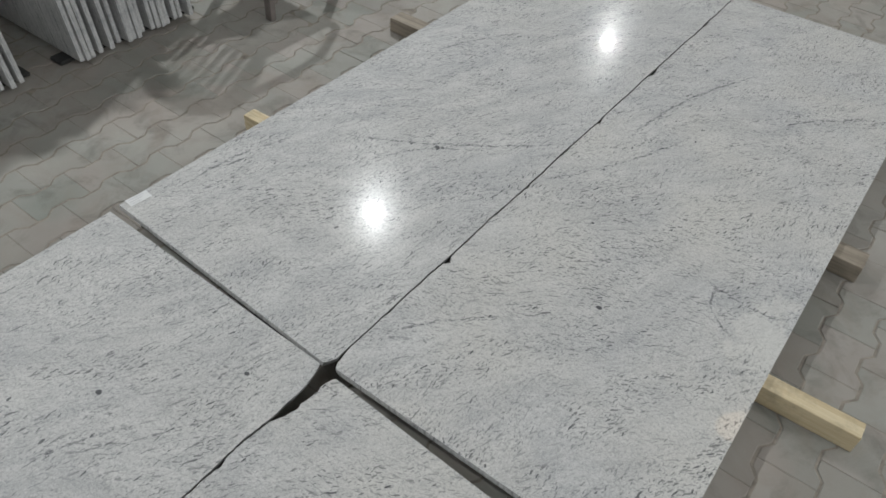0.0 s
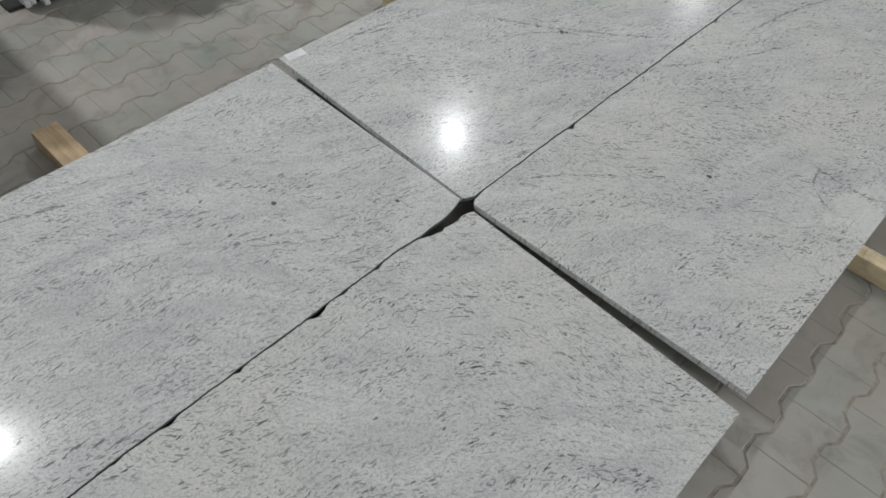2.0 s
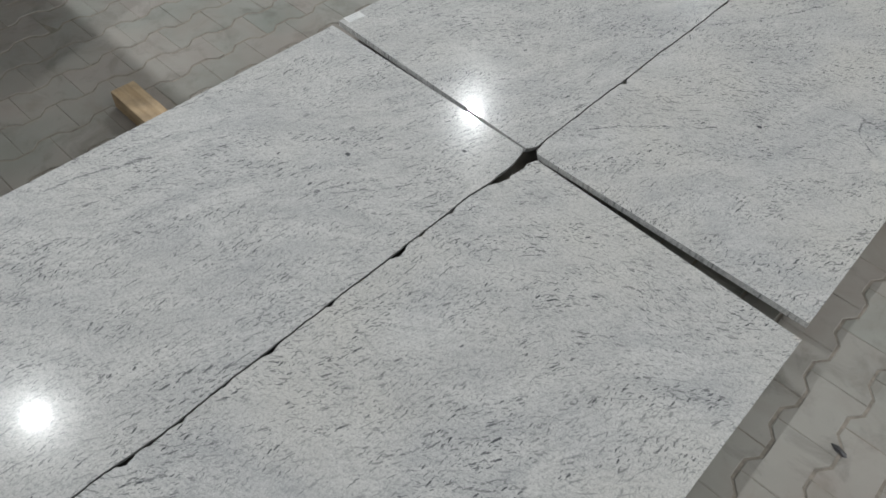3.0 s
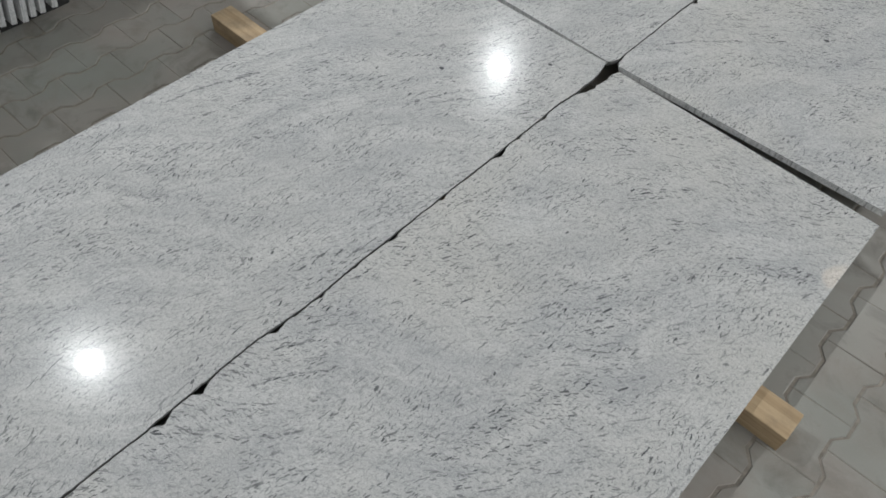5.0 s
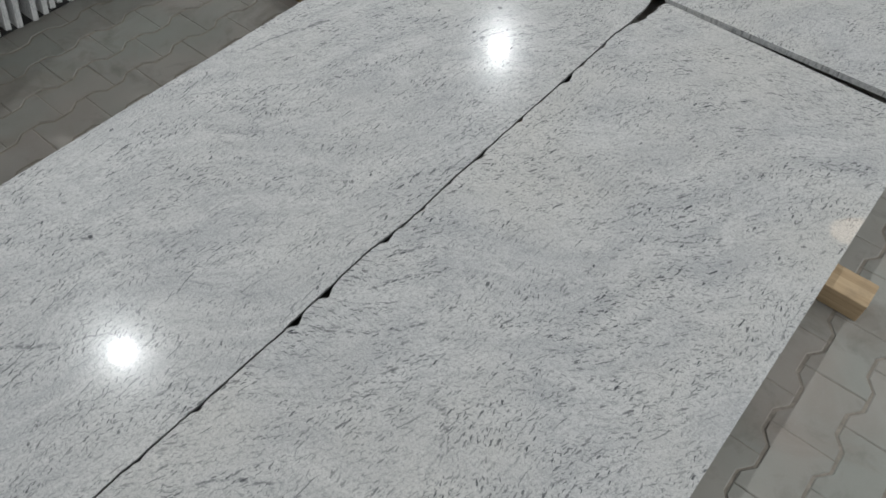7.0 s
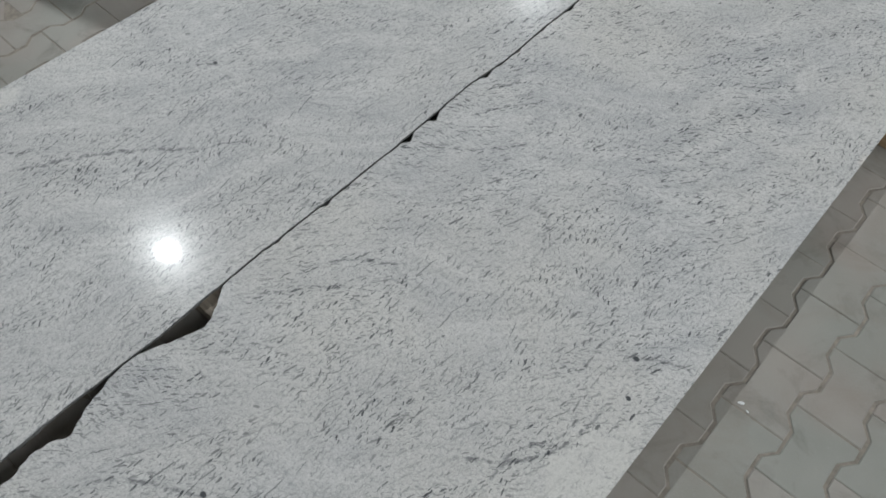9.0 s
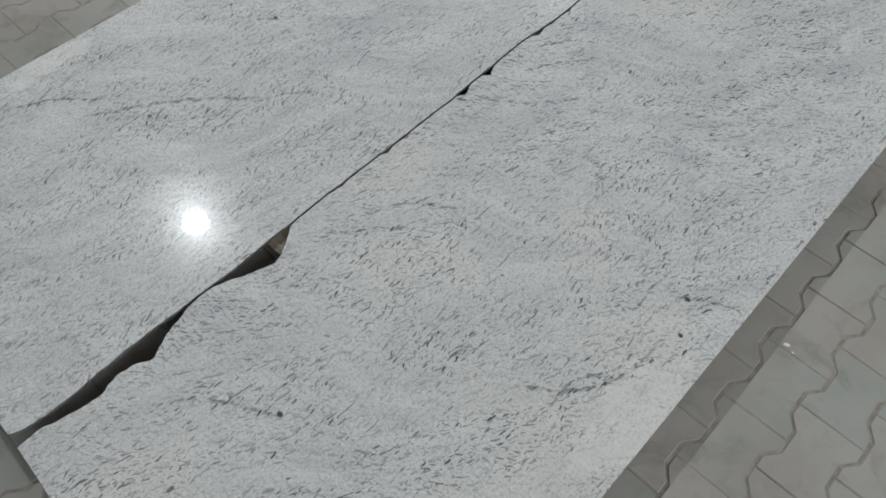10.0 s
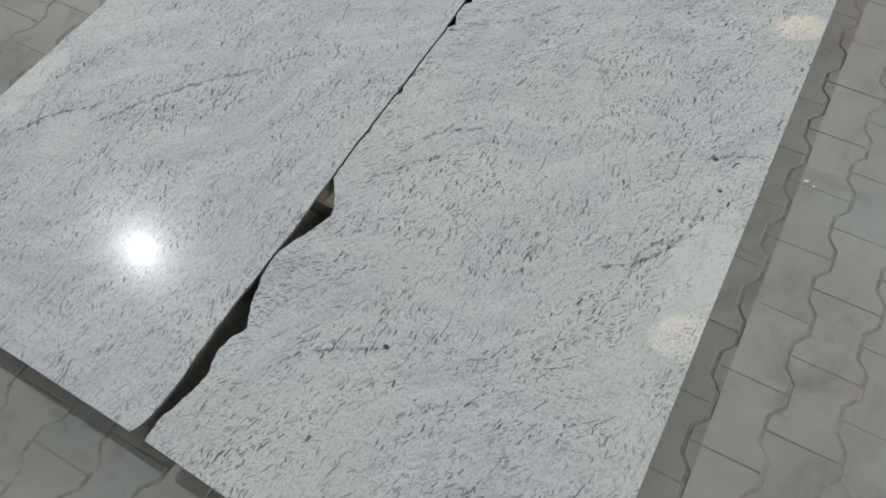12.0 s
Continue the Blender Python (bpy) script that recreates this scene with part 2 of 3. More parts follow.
def timber(name, light, dark, length_axis=0):
    m, nt, b = material(name)
    co = nt.nodes.new("ShaderNodeTexCoord").outputs["Object"]
    mp = nt.nodes.new("ShaderNodeMapping")
    s = [60.0, 60.0, 60.0]
    s[length_axis] = 3.0
    mp.inputs["Scale"].default_value = s
    nt.links.new(co, mp.inputs["Vector"])
    g = noise_at(nt, mp.outputs[0], 1.0, 5.0, 0.6, 0.8)
    c = mix(nt, light, dark, ramp(nt, g, [(0.38, 0.0), (0.68, 1.0)]))
    dirt = noise_at(nt, co, 9.0, 5.0, 0.65)
    c = mix(nt, c, (0.13, 0.105, 0.08), ramp(nt, dirt, [(0.52, 0.0), (0.78, 0.7)]))
    nt.links.new(c, b.inputs["Base Color"])
    b.inputs["Roughness"].default_value = 0.72
    bump(nt, b, g, 0.4, 0.002)
    return m


def plain(name, colour, rough, spread=0.25, scale=14.0, metal=0.0):
    m, nt, b = material(name)
    co = nt.nodes.new("ShaderNodeTexCoord").outputs["Object"]
    n = noise_at(nt, co, scale, 6.0, 0.65)
    lo = tuple(v * (1 - spread) for v in colour)
    hi = tuple(min(1.0, v * (1 + spread)) for v in colour)
    nt.links.new(mix(nt, lo, hi, ramp(nt, n, [(0.3, 0.0), (0.7, 1.0)])), b.inputs["Base Color"])
    b.inputs["Roughness"].default_value = rough
    b.inputs["Metallic"].default_value = metal
    bump(nt, b, n, 0.2, 0.002)
    return m


# the third slab's patch is part pale stone, part reflection put into the colour
PALE = [(), ((0.90, 0.915, 0.10, 0.17),), ((-0.955, -2.58, 0.06, 0.14),), ((0.91, -2.25, 0.085, 0.19),)]
PITS = [((-0.394, 0.995, 0.0087), (-0.376, 1.005, 0.0056)), ((0.46, 0.685, 0.0074), (0.26, 1.008, 0.0050)),
        ((-0.418, -0.424, 0.0074), (-0.168, -0.143, 0.0062), (-0.63, -1.985, 0.0060)), ((0.355, -2.79, 0.0058), (0.876, -2.03, 0.0050), (0.835, -1.938, 0.0062))]
VEINS = [((-0.915, 0.286, -0.83, 0.70, 0.03, 0.006), (-0.90, 0.40, -0.86, 0.52, 0.0, 0.008), (-0.76, 0.80, -0.04, 1.33, -0.04, 0.006), (-0.53, 0.79, -0.24, 1.10, 0.03, 0.004), (-0.83, 1.55, -0.62, 1.95, 0.02, 0.005)),
         ((0.02, 0.18, 0.27, 0.48, 0.02, 0.006), (-0.02, 1.06, 0.30, 1.66, -0.03, 0.004), (0.13, 1.48, 0.37, 2.35, 0.06, 0.006), (0.65, 1.02, 0.95, 1.01, -0.03, 0.004), (0.72, 1.02, 0.82, 0.84, -0.05, 0.005), (0.55, 2.00, 0.90, 2.35, 0.03, 0.007)),
         ((-0.933, -1.214, -0.80, -0.83, 0.02, 0.006), (-0.61, -1.09, -0.55, -1.03, 0.0, 0.006), (-0.42, -2.305, -0.29, -2.09, 0.02, 0.004), (-0.70, -2.64, -0.38, -2.21, 0.03, 0.008), (-0.88, -2.77, -0.70, -2.53, 0.02, 0.006), (-0.67, -2.03, -0.62, -1.98, 0.0, 0.007), (-0.38, -0.65, -0.26, -0.42, 0.01, 0.005), (-0.35, -0.60, -0.10, -0.22, -0.02, 0.004)),
         ((0.025, -1.53, 0.145, -1.37, 0.01, 0.004), (0.08, -1.77, 0.255, -1.58, -0.02, 0.005), (0.06, -1.63, 0.20, -1.42, 0.01, 0.004), (0.12, -2.247, 0.275, -2.115, 0.012, 0.005), (0.08, -2.412, 0.225, -2.25, 0.01, 0.004), (0.16, -2.935, 0.37, -2.79, 0.015, 0.007), (0.66, -2.40, 0.85, -2.07, -0.06, 0.006), (0.84, -1.94, 0.955, -1.88, 0.015, 0.006), (0.78, -2.42, 0.85, -2.20, 0.05, 0.005))]
GRANITE = [granite("white_granite_polished", s, a, pale=q, pits=w, cream=c, veins=v, drift=d, swirling=k, mica=f) for (s, a, d, k, f), q, w, c, v in
           zip(((1, 62, 0.0, 2.4, 0.86), (2, 52, 0.0, 3.4, 0.92), (3, 60, -0.20, 2.0, 0.88), (4, 50, -0.06, 3.2, 0.96)), PALE, PITS, (0.40, 0.85, 0.34, 0.80), VEINS)]
GRANITE_EDGE = granite("white_granite_sawn_edge", 5, 40, polished=False, lift=1.2)
# same stone for the broken edges, with the seam's shade put into its colour
GRANITE_RAW_SHADED = granite("white_granite_broken_edge_shaded", 6, 60, polished=False, lift=0.34)
PAVER = concrete("concrete_paver", False)
PAVER_FAR = concrete("concrete_paver_field", True)
SAND = plain("joint_sand", (0.225, 0.200, 0.172), 0.95, 0.35, 30.0)
PINE = timber("pine_batten", (0.62, 0.53, 0.36), (0.48, 0.38, 0.23))
BROWN_WOOD = timber("brown_batten", (0.46, 0.34, 0.21), (0.33, 0.23, 0.13))
OLD_WOOD = timber("weathered_batten", (0.29, 0.25, 0.20), (0.17, 0.145, 0.115))
WALL_MAT = plain("painted_wall", (0.70, 0.71, 0.71), 0.8, 0.1, 3.0)
ROOF_MAT = plain("roof_sheet", (0.64, 0.66, 0.68), 0.6, 0.1, 2.0)
SHEET = plain("fill_light_sheet", (0.72, 0.74, 0.74), 0.5, 0.06, 4.0)
STEEL = plain("dark_steel", (0.10, 0.10, 0.105), 0.45, 0.3, 20.0, 0.7)
LAMP_SHELL = plain("lamp_housing", (0.30, 0.31, 0.32), 0.4, 0.15, 12.0, 0.6)
PAPER = plain("paper_label", (0.64, 0.65, 0.65), 0.6, 0.05, 60.0)
INK = plain("faded_print", (0.50, 0.50, 0.52), 0.7, 0.1)
CHAIR_MAT = plain("moulded_plastic", (0.16, 0.14, 0.13), 0.4, 0.15)
RUBBER = plain("black_rubber", (0.02, 0.02, 0.02), 0.7, 0.3)


# ---- mesh helpers ----
def mesh_of(name, bm, *mats):
    me = bpy.data.meshes.new(name)
    bm.to_mesh(me)
    bm.free()
    for m in mats:
        me.materials.append(m)
    return me


def part(name, bm, mat, parent=None, label=""):
    ob = new(name, mesh_of(name, bm, *(mat if isinstance(mat, (list, tuple)) else (mat,))))
    if parent:
        ob.parent = parent
    return tagged(ob, label)


def empty(name, place=(0, 0, 0), rz=0.0):
    ob = new(name)
    ob.empty_display_size = 0.1
    ob.matrix_basis = pose(*place, 0, 0, rz)
    return ob


def box(bm, lo, hi, bevel=0.0, seg=1):
    made = bmesh.ops.create_cube(bm, size=1.0)["verts"]
    for v in made:
        for i in range(3):
            v.co[i] = lo[i] if v.co[i] < 0 else hi[i]
    if bevel:
        edges = list({e for v in made for e in v.link_edges})
        bmesh.ops.bevel(bm, geom=edges, offset=bevel, segments=seg, profile=0.6, affect="EDGES", clamp_overlap=True)
    return bm


def tube(bm, a, b, ra, rb, n=12):
    a, b = Vector(a), Vector(b)
    q = (b - a).to_track_quat("Z", "Y").to_matrix().to_4x4()
    bmesh.ops.create_cone(bm, cap_ends=True, segments=n, radius1=ra, radius2=rb, depth=(b - a).length, matrix=Matrix.Translation((a + b) / 2) @ q)
    return bm


# ---- hall: floor bed, walls, roof ----
def hall():
    bm = box(bmesh.new(), (-9.3, -11.3, FLOOR_Z - 0.30), (9.3, 16.3, FLOOR_Z - 0.0036))
    tagged(part("floor", bm, SAND), "sand-bedded concrete paver floor of a stone yard hall", "floor", kind="structure")
    for name, lo, hi in (("wall_west", (-9.3, -11.3, FLOOR_Z - 0.0036), (-9.0, 16.3, 6.2)), ("wall_east", (9.0, -11.3, FLOOR_Z - 0.0036), (9.3, 16.3, 6.2)),
                         ("wall_south", (-9.0, -11.3, FLOOR_Z - 0.0036), (9.0, -11.0, 6.2)), ("wall_north", (-9.0, 16.0, FLOOR_Z - 0.0036), (9.0, 16.3, 6.2))):
        tagged(part(name, box(bmesh.new(), lo, hi), WALL_MAT), "plain grey painted hall wall", "wall", kind="structure")
    tagged(part("ceiling", box(bmesh.new(), (-9.3, -11.3, 6.2), (9.3, 16.3, 6.35)), ROOF_MAT), "grey sheet metal hall roof", "ceiling", kind="structure")


hall()


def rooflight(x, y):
    """An added ribbed sheet under the roof, with its two purlins, to house an unseen fill light."""
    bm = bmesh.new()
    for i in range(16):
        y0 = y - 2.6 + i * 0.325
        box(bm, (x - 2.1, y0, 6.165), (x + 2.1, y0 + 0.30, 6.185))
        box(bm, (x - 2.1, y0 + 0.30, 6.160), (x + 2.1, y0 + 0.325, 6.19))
    tagged(part("rooflight", bm, SHEET), "added ribbed sheet under the hall roof above an unseen fill light", "rooflight", kind="structure")


# housings for the added fill lights
for lx, ly, watts in FILL_SHEETS:
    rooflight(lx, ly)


# ---- granite slabs ----
def edge_noise(y, seed, amount):
    return amount * (noise.noise((y * 7.0, seed, 0.3)) + 0.6 * noise.noise((y * 23.0, seed, 1.7)) + 0.4 * noise.noise((y * 70.0, seed, 4.1)))


def seam_left(y):
    """The rough inner edge of the two slabs on the west side."""
    base = float(np.interp(y, [-3.3, -3.22, -3.1, -2.97, -2.7, -2.63, -2.42, -1.86, -1.64, -1.52, -1.38, -1.13, -0.6, -0.27, -0.2, -0.1, -0.03, 0.0, 0.05, 0.12, 0.6, 3.1],
                           [-0.014, -0.011, -0.003, -0.010, -0.009, -0.007, -0.014, -0.011, -0.020, -0.023, -0.010, -0.016, -0.018, -0.023, -0.016, -0.016, -0.025, -0.028, -0.014, -0.017, -0.018, -0.016]))
    return base + edge_noise(y, 2.0, 0.0034)


CHIPS_FAR = [(0.545, 0.011, 0.028), (0.83, 0.003, 0.02), (1.02, 0.004, 0.03), (1.30, 0.004, 0.02), (1.55, 0.006, 0.03), (2.03, 0.010, 0.05), (2.62, 0.007, 0.04)]
CHIPS_NEAR = [(-0.37, 0.005, 0.03), (-0.50, 0.005, 0.025), (-0.60, 0.011, 0.045), (-0.855, 0.007, 0.022), (-1.06, 0.005, 0.04), (-1.20, 0.003, 0.02), (-1.325, 0.005, 0.016),
              (-1.41, 0.004, 0.02), (-1.475, 0.009, 0.034), (-1.705, 0.014, 0.034), (-1.815, 0.012, 0.036), (-2.12, 0.007, 0.024), (-2.28, 0.003, 0.02)]


def chips(y, rows):
    """Small bites, each steeper on its near side."""
    d = 0.0
    for c, deep, half in rows:
        u = (y - c) / half
        u = u * 1.6 if u < 0 else u
        d = max(d, 1.3 * deep * max(0.0, 1.0 - abs(u)))
    return d


def seam_right(y, near):
    gap = 0.0030 + 0.0016 * noise.noise((y * 3.0, 9.0, 2.0))
    x = seam_left(y) + gap + abs(edge_noise(y, 5.0, 0.0016)) + 0.005 * max(0.0, noise.noise((y * 9.0, 31.0, 2.0)) - 0.2) + 0.003 * max(0.0, noise.noise((y * 28.0, 17.0, 5.0)))
    if near:
        x += chips(y, CHIPS_NEAR)
        # the broken mouth at the cross joint and the large bites at the near end
        x += float(np.interp(y, [-0.207, -0.176, -0.138, -0.114, -0.084, -0.031, -0.008], [0.0, 0.014, 0.027, 0.024, 0.028, 0.033, 0.040]))
        x += float(np.interp(y, [-3.215, -3.189, -3.167, -3.126, -3.05, -3.028, -2.985, -2.943, -2.90, -2.857, -2.823, -2.773, -2.728],
                             [0.013, 0.018, 0.014, 0.024, 0.039, 0.044, 0.030, 0.036, 0.056, 0.032, 0.019, 0.004, 0.0]))
        x += float(np.interp(y, [-2.703, -2.656, -2.595, -2.552, -2.526, -2.481, -2.459, -2.44], [0.0, 0.013, 0.041, 0.056, 0.050, 0.022, 0.003, 0.0]))
        x += 0.0035 * noise.noise((y * 55.0, 3.0, 8.0)) * min(1.0, (x - seam_left(y)) / 0.03)
    else:
        x += chips(y, CHIPS_FAR)
        x += float(np.interp(y, [0.0, 0.022, 0.042, 0.09], [0.014, 0.011, 0.003, 0.0]))
    return x


def slab(name, outer, seam, near_end, far_end, mat, label, z=0.0, seed=1):
    """A slab between a sawn outer edge x and a rough seam x(y); the ends run from (x outer y) to (x seam y)."""
    bm = bmesh.new()
    n = 900
    rows = []
    sign = 1 if outer < 0 else -1
    for i in range(n + 1):
        s = i / n
        ym = near_end[1] + (far_end[1] - near_end[1]) * s
        yo = near_end[0] + (far_end[0] - near_end[0]) * s
        xi = seam(ym)
        round_off = 0.012 * (math.exp(-(i / 4.5)) + math.exp(-((n - i) / 4.5)))
        xi -= sign * round_off
        under = 0.005 + 0.004 * noise.noise((ym * 12.0, seed, 7.0)) + 0.003 * noise.noise((ym * 45.0, seed, 3.0))
        b = 0.0016
        ring = [(outer, yo, z - SLAB_T), (outer, yo, z - b), (outer + sign * b, yo, z), (0.5 * (outer + xi), 0.5 * (yo + ym), z),
                (xi - sign * 0.0012, ym, z), (xi, ym, z - 0.0015), (xi - sign * under * 0.5, ym, z - 0.010), (xi - sign * (under + 0.004), ym, z - SLAB_T)]
        rows.append([bm.verts.new(c) for c in ring])
    k = len(rows[0])
    for a, b in zip(rows, rows[1:]):
        for j in range(k):
            f = bm.faces.new((a[j], a[(j + 1) % k], b[(j + 1) % k], b[j]))
            # seam faces take the granite with painted-in shade
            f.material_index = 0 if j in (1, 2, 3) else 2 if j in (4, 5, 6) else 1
    for r in (rows[0], rows[-1]):
        bm.faces.new(r).material_index = 1
    bmesh.ops.recalc_face_normals(bm, faces=bm.faces)
    return tagged(part(name, bm, (mat, GRANITE_EDGE, GRANITE_RAW_SHADED)), label, "granite slab", group="slabs laid out on battens", kind="thing")


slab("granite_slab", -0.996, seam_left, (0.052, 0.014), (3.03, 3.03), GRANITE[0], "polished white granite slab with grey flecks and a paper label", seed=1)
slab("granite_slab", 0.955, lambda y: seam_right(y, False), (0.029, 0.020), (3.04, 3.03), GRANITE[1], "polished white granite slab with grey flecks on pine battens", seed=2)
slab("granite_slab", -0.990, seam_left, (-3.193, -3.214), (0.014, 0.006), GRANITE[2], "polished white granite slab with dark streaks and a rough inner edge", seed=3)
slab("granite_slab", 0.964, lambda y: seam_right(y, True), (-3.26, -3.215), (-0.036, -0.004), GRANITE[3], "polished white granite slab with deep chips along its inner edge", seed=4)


# ---- battens ----
def batten(x0, x1, y, wide, mat, label, rz=0.0, tall=None):
    top = -SLAB_T - 0.0005
    tall = tall or (top - FLOOR_Z)
    bm = box(bmesh.new(), (-(x1 - x0) / 2, -wide / 2, 0), ((x1 - x0) / 2, wide / 2, tall), 0.004, 2)
    for v in bm.verts:
        v.co.y += 0.003 * noise.noise((v.co.x * 2.0, y, v.co.z))
    ob = part("wooden_batten", bm, mat)
    ob.matrix_basis = pose((x0 + x1) / 2, y, FLOOR_Z, 0, 0, rz)
    return tagged(ob, label, "batten", group="battens under the slabs")


batten(-1.108, 1.228, 0.746, 0.058, PINE, "pale pine batten lying across the pavers under slabs", 1.6)
batten(-1.235, 1.08, -0.757, 0.090, BROWN_WOOD, "brown sawn batten sticking out from under slabs", -0.9)
batten(-0.80, 1.055, 1.472, 0.090, OLD_WOOD, "short weathered batten end under a slab edge", 0.0)
batten(-1.195, 0.60, 1.715, 0.085, OLD_WOOD, "grey weathered batten sticking out under a slab", 0.0)
batten(-0.86, 0.80, -2.475, 0.095, OLD_WOOD, "sawn batten seen through a gap between slabs", 0.0)
batten(-0.80, 0.80, 2.55, 0.09, OLD_WOOD, "weathered batten hidden under the slabs", 0.0)


# ---- paper labels ----
def paper(name, x, y, w, h, rz, label, lines):
    root = part(name, box(bmesh.new(), (-w / 2, -h / 2, 0), (w / 2, h / 2, 0.0006)), PAPER)
    root.matrix_basis = pose(x, y, 0.0003, 0, 0, rz)
    for i in range(lines):
        yy = h * (0.28 - 0.56 * i / max(1, lines - 1))
        ln = w * (0.72 - 0.25 * ((i * 7) % 3) / 2)
        part("print_line", box(bmesh.new(), (-w * 0.42, yy - h * 0.035, 0.0006), (-w * 0.42 + ln, yy + h * 0.035, 0.0009)), INK, root)
    return tagged(root, label, "label")


paper("paper_label", -0.974, 0.112, 0.078, 0.040, 85, "small white printed paper label stuck on granite", 3)


# ---- crumbs on the pavers ----
def crumb(name, x, y, size, mat, label, rz=0.0):
    bm = bmesh.new()
    bmesh.ops.create_icosphere(bm, subdivisions=2, radius=1.0)
    for v in bm.verts:
        k = 1.0 + 0.45 * noise.noise(v.co * 1.6 + Vector((x * 5.0, y * 5.0, 0)))
        v.co = Vector((v.co.x * size[0] * k, v.co.y * size[1] * k, max(v.co.z, -0.2) * size[2] * k + 0.2 * size[2]))
    ob = part(name, bm, mat)
    ob.matrix_basis = pose(x, y, FLOOR_Z - 0.0012, 0, 0, rz)
    return tagged(ob, label, "debris")


crumb("plaster_crumb", 1.073, -1.813, (0.008, 0.005, 0.002), PAPER, "small white plaster crumb on the pavers", 30)
crumb("plaster_crumb", 1.094, -1.822, (0.004, 0.003, 0.002), PAPER, "tiny white plaster crumb on the pavers")
crumb("wood_chip", 1.188, -0.200, (0.024, 0.008, 0.006), STEEL, "dark wood chip lying on the pavers", -10)


# ---- high bay lamps ----
def bay_lamp(x, y, wide, label):
    root = empty("bay_lamp", (x, y, LAMP_Z))
    bm = tube(bmesh.new(), (0, 0, 0.012), (0, 0, 0.10), wide * 0.62, wide * 0.34, 32)
    part("reflector", bm, LAMP_SHELL, root)
    bm = tube(bmesh.new(), (0, 0, 0.101), (0, 0, 0.26), wide * 0.28, wide * 0.24, 24)
    part("driver_housing", bm, LAMP_SHELL, root)
    part("hanging_rod", tube(bmesh.new(), (0, 0, 0.261), (0, 0, 6.2 - LAMP_Z), 0.008, 0.008, 8), STEEL, root)
    return tagged(root, label, "lamp", group="lamps under the roof")


for lx, ly, watts in LAMPS:
    bay_lamp(lx, ly, 0.20, "round white high bay lamp hanging from the roof")
for lx, ly in SIDE:
    bay_lamp(lx, ly, 0.61, "dim warm lamp hanging from the roof")


# ---- standing slabs ----
STACK = granite("white_granite_stacked", 7, 80, polished=False, lift=1.0)


def standing(name, x, y0, count, lean, tall, deep, seed, label, gap=0.004, thick=0.021, rail=0.018, rise=0.0):
    """Slabs on edge with their ends towards the aisle, leaning along y."""
    r = random.Random(seed)
    y = y0
    for i in range(count):
        off, h = r.uniform(-0.022, 0.014), tall + rise * i / count + r.uniform(-0.04, 0.04)
        bm = box(bmesh.new(), (-deep, 0, 0.0), (0, thick, h), 0.0015)
        for v in bm.verts:
            if v.co.x > -0.01:
                v.co.x += 0.006 * noise.noise((v.co.z * 5.0, i * 3.3, seed))
        ob = part(name, bm, STACK)
        ob.matrix_basis = pose(x + off, y, FLOOR_Z + rail + 0.0005, lean, 0, r.uniform(-0.6, 0.6))
        tagged(ob, label, "granite slab", group="slabs standing on edge", kind="thing")
        y += thick / math.cos(radians(lean)) + gap + (r.random() < 0.35) * r.uniform(0.01, 0.03)
    for bx in (x - 0.10, x - deep + 0.25):
        b = part("bearer_rail", box(bmesh.new(), (bx - 0.04, y0 - 0.06, FLOOR_Z), (bx + 0.04, y + 0.05, FLOOR_Z + rail), 0.004), RUBBER)
        tagged(b, "black bearer rail under standing slabs", "rail")
    return y


standing("standing_slab", -2.00, -0.42, 24, 4, 1.02, 2.2, 3, "white granite slab standing on edge in a stack")
standing("standing_slab", -1.97, 0.54, 17, 4, 0.60, 2.2, 5, "white granite slab standing on edge in a stack", rise=0.4)
standing("standing_slab", -1.70, -2.22, 26, -13, 1.2, 2.0, 8, "pale granite slab standing on edge with gaps", 0.014, rail=0.045)


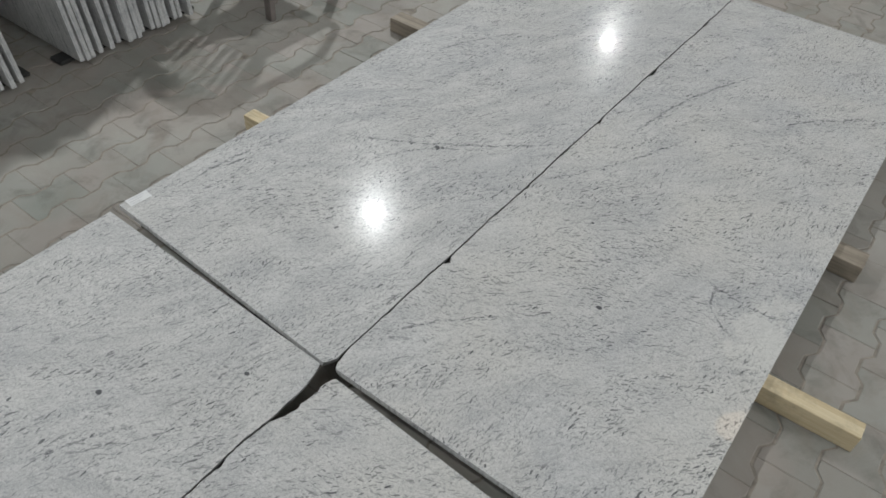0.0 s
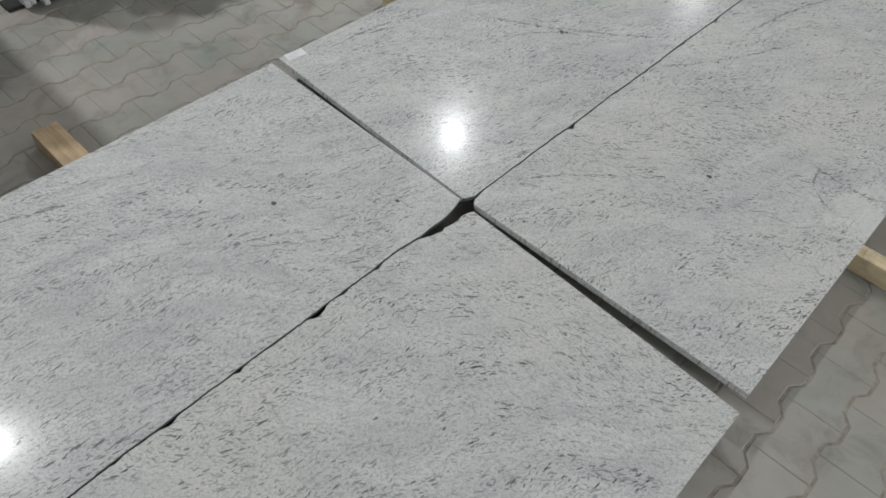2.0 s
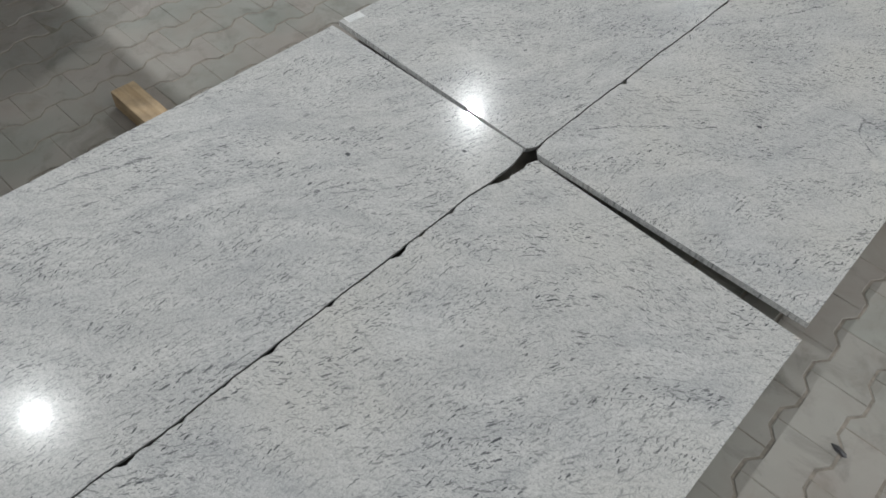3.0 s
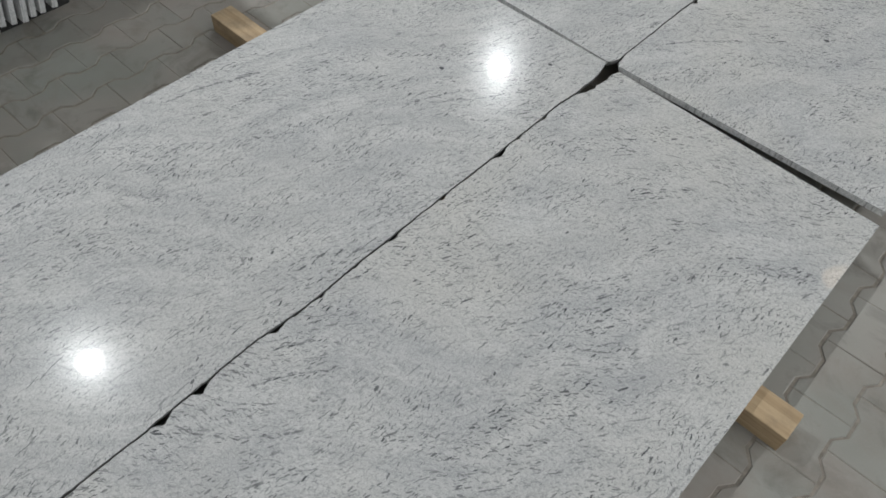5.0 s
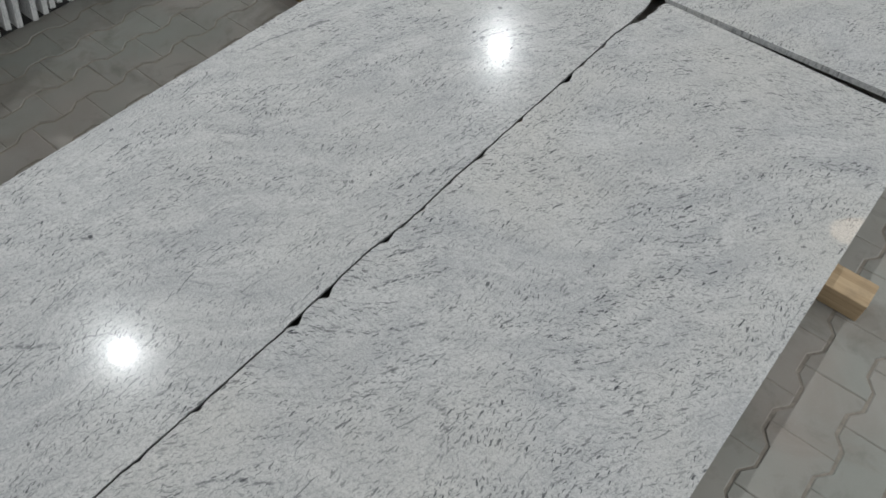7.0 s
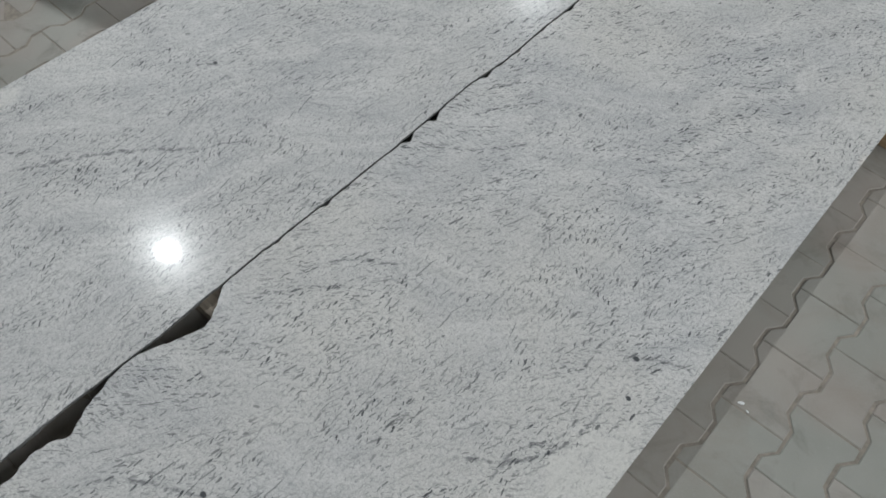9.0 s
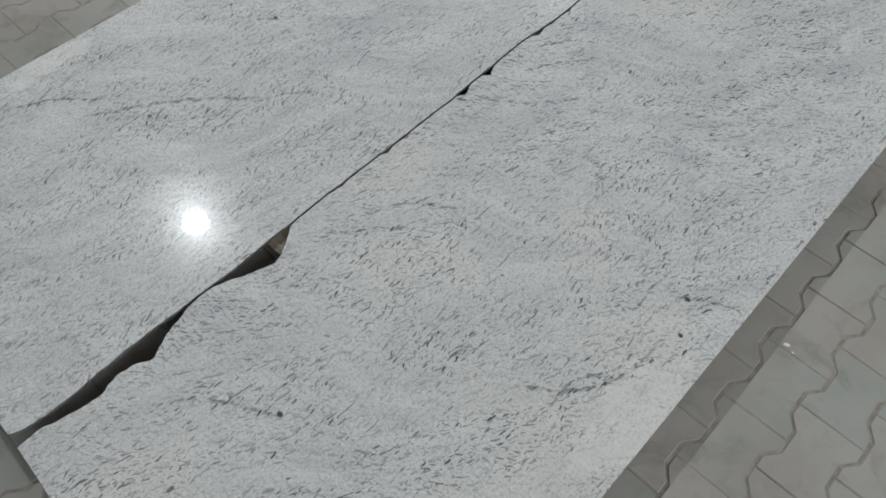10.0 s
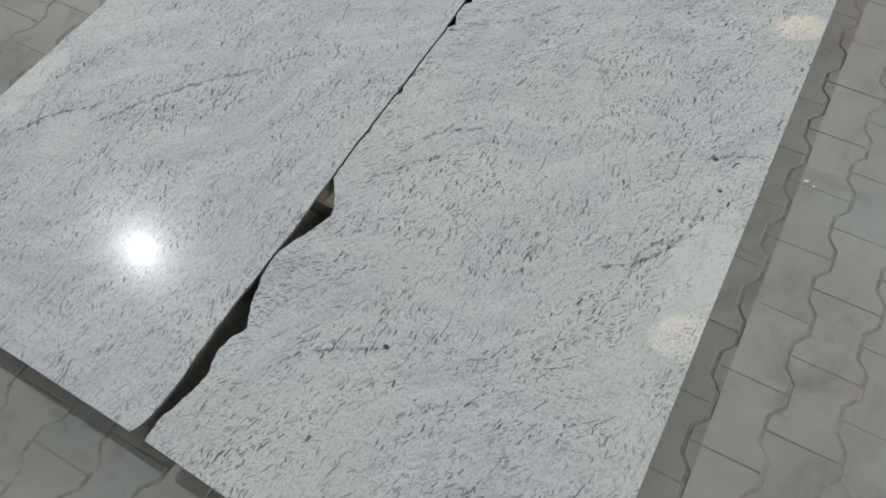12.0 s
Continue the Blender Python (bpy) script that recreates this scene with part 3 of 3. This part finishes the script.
# ---- chair ----
def chair():
    root = empty("plastic_chair", (-1.867, 1.591, FLOOR_Z))
    for sx, sy in ((0.18, -0.22), (-0.18, -0.22), (0.20, 0.22), (-0.20, 0.22)):
        bm = box(bmesh.new(), (-0.022, -0.016, 0), (0.022, 0.016, 0.43), 0.006, 2)
        for v in bm.verts:
            v.co.x += sx * (1 - 0.12 * v.co.z / 0.43)
            v.co.y += sy * (1 - 0.10 * v.co.z / 0.43)
        part("leg", bm, CHAIR_MAT, root)
    part("seat", box(bmesh.new(), (-0.21, -0.215, 0.4305), (0.21, 0.22, 0.455), 0.010, 2), CHAIR_MAT, root)
    for i in range(8):
        x = -0.175 + 0.05 * i
        top = 0.775 - 1.1 * x * x
        bm = box(bmesh.new(), (x - 0.0145, -0.012, 0.4555), (x + 0.0145, 0.012, top), 0.004)
        for v in bm.verts:
            v.co.y += -0.20 - 0.24 * (v.co.z - 0.45)
        part("back_slat", bm, CHAIR_MAT, root)
    bm = bmesh.new()
    n = 16
    for i in range(n):
        a0, a1 = math.pi * i / n, math.pi * (i + 1) / n
        pts = [(0.235 * math.cos(a), -0.268 - 0.045 * math.sin(a), 0.66 + 0.14 * math.sin(a)) for a in (a0, a1)]
        tube(bm, pts[0], pts[1], 0.040, 0.040, 8)
    for sx in (-1, 1):
        tube(bm, (sx * 0.215, -0.20, 0.4555), (sx * 0.235, -0.268, 0.66), 0.026, 0.026, 8)
    part("back_rim", bm, CHAIR_MAT, root)
    for sx in (-1, 1):
        bm = bmesh.new()
        arm = [(sx * (0.24 + 0.03 * math.sin(math.pi * u)), -0.25 + 0.46 * u, 0.66 - 0.03 * u - 0.16 * max(0.0, u - 0.8) / 0.2) for u in (i / 10 for i in range(11))]
        for a, b in zip(arm, arm[1:]):
            tube(bm, a, b, 0.022, 0.022, 8)
        tube(bm, arm[-1], (sx * 0.195, 0.205, 0.4305), 0.022, 0.022, 8)
        part("armrest", bm, CHAIR_MAT, root)
    return tagged(root, "dark moulded plastic chair with a slatted back on pavers", "chair")


chair()


# ---- pavers ----
P_LEN, P_ROW = 0.2004, 0.1425
WIDE, SLIM = 0.0848, 0.0577


def paver_outline(inset, joint=0.0030):
    """The I-shaped outline; the toothed sides leave a wider sanded joint than the straight ends."""
    half = P_LEN / 2 - inset
    inset += joint
    w, s = WIDE - inset, SLIM - inset
    a, b = 0.0670, 0.0335
    right = [(w, -half), (w, -a), (s, -b), (s, b), (w, a), (w, half)]
    return right + [(-x, y) for x, y in reversed(right)]


def paver_mesh(bm, place, lift, tip):
    rings = []
    for inset, z in ((0.0007, -0.012), (0.0007, -0.002), (0.0036, 0.0)):
        rings.append([bm.verts.new((place[0] + x, place[1] + y, FLOOR_Z + lift + z + tip[0] * x + tip[1] * y)) for x, y in paver_outline(inset)])
    for a, b in zip(rings, rings[1:]):
        for i in range(12):
            bm.faces.new((a[i], a[(i + 1) % 12], b[(i + 1) % 12], b[i]))
    bm.faces.new(rings[-1])


def pavers():
    r = random.Random(11)
    floor = bpy.data.objects["floor"]
    shared = []
    for i in range(6):
        bm = bmesh.new()
        paver_mesh(bm, (0, 0), -FLOOR_Z - 0.0005, (r.uniform(-0.012, 0.012), r.uniform(-0.012, 0.012)))
        shared.append(mesh_of("paver", bm, PAVER))
    verts, faces = [], []
    flat = paver_outline(0.0007), paver_outline(0.0036)
    count = 0
    for k in range(-36, 28):
        x = 1.109 + k * P_ROW
        shift = (P_LEN / 2) * (k % 2)
        for j in range(-24, 45):
            y = -2.028 + P_LEN / 2 + shift + j * P_LEN
            near = (0.93 < x < 1.80 and -3.6 < y < 1.35) or (-1.75 < x < -0.95 and -1.9 < y < 1.3)
            if near and count < 300:
                ob = new("paver", shared[r.randrange(6)])
                ob.location = (x, y, FLOOR_Z - r.uniform(0, 0.0022))
                ob.parent = floor
                count += 1
                continue
            lift, tx, ty = -r.uniform(0, 0.0022), r.uniform(-0.012, 0.012), r.uniform(-0.012, 0.012)
            base = len(verts)
            for ring, z in ((flat[0], -0.012), (flat[0], -0.002), (flat[1], 0.0)):
                verts.extend((x + px, y + py, FLOOR_Z - 0.0005 + lift + z + tx * px + ty * py) for px, py in ring)
            for q in (0, 12):
                faces.extend((base + q + i, base + q + (i + 1) % 12, base + q + 12 + (i + 1) % 12, base + q + 12 + i) for i in range(12))
            faces.append(tuple(base + 24 + i for i in range(12)))
    me = bpy.data.meshes.new("paver_field")
    me.from_pydata(verts, [], faces)
    me.materials.append(PAVER_FAR)
    me.update()
    ob = new("paver_field", me)
    ob.parent = floor
    tagged(ob, kind="stuff")


pavers()
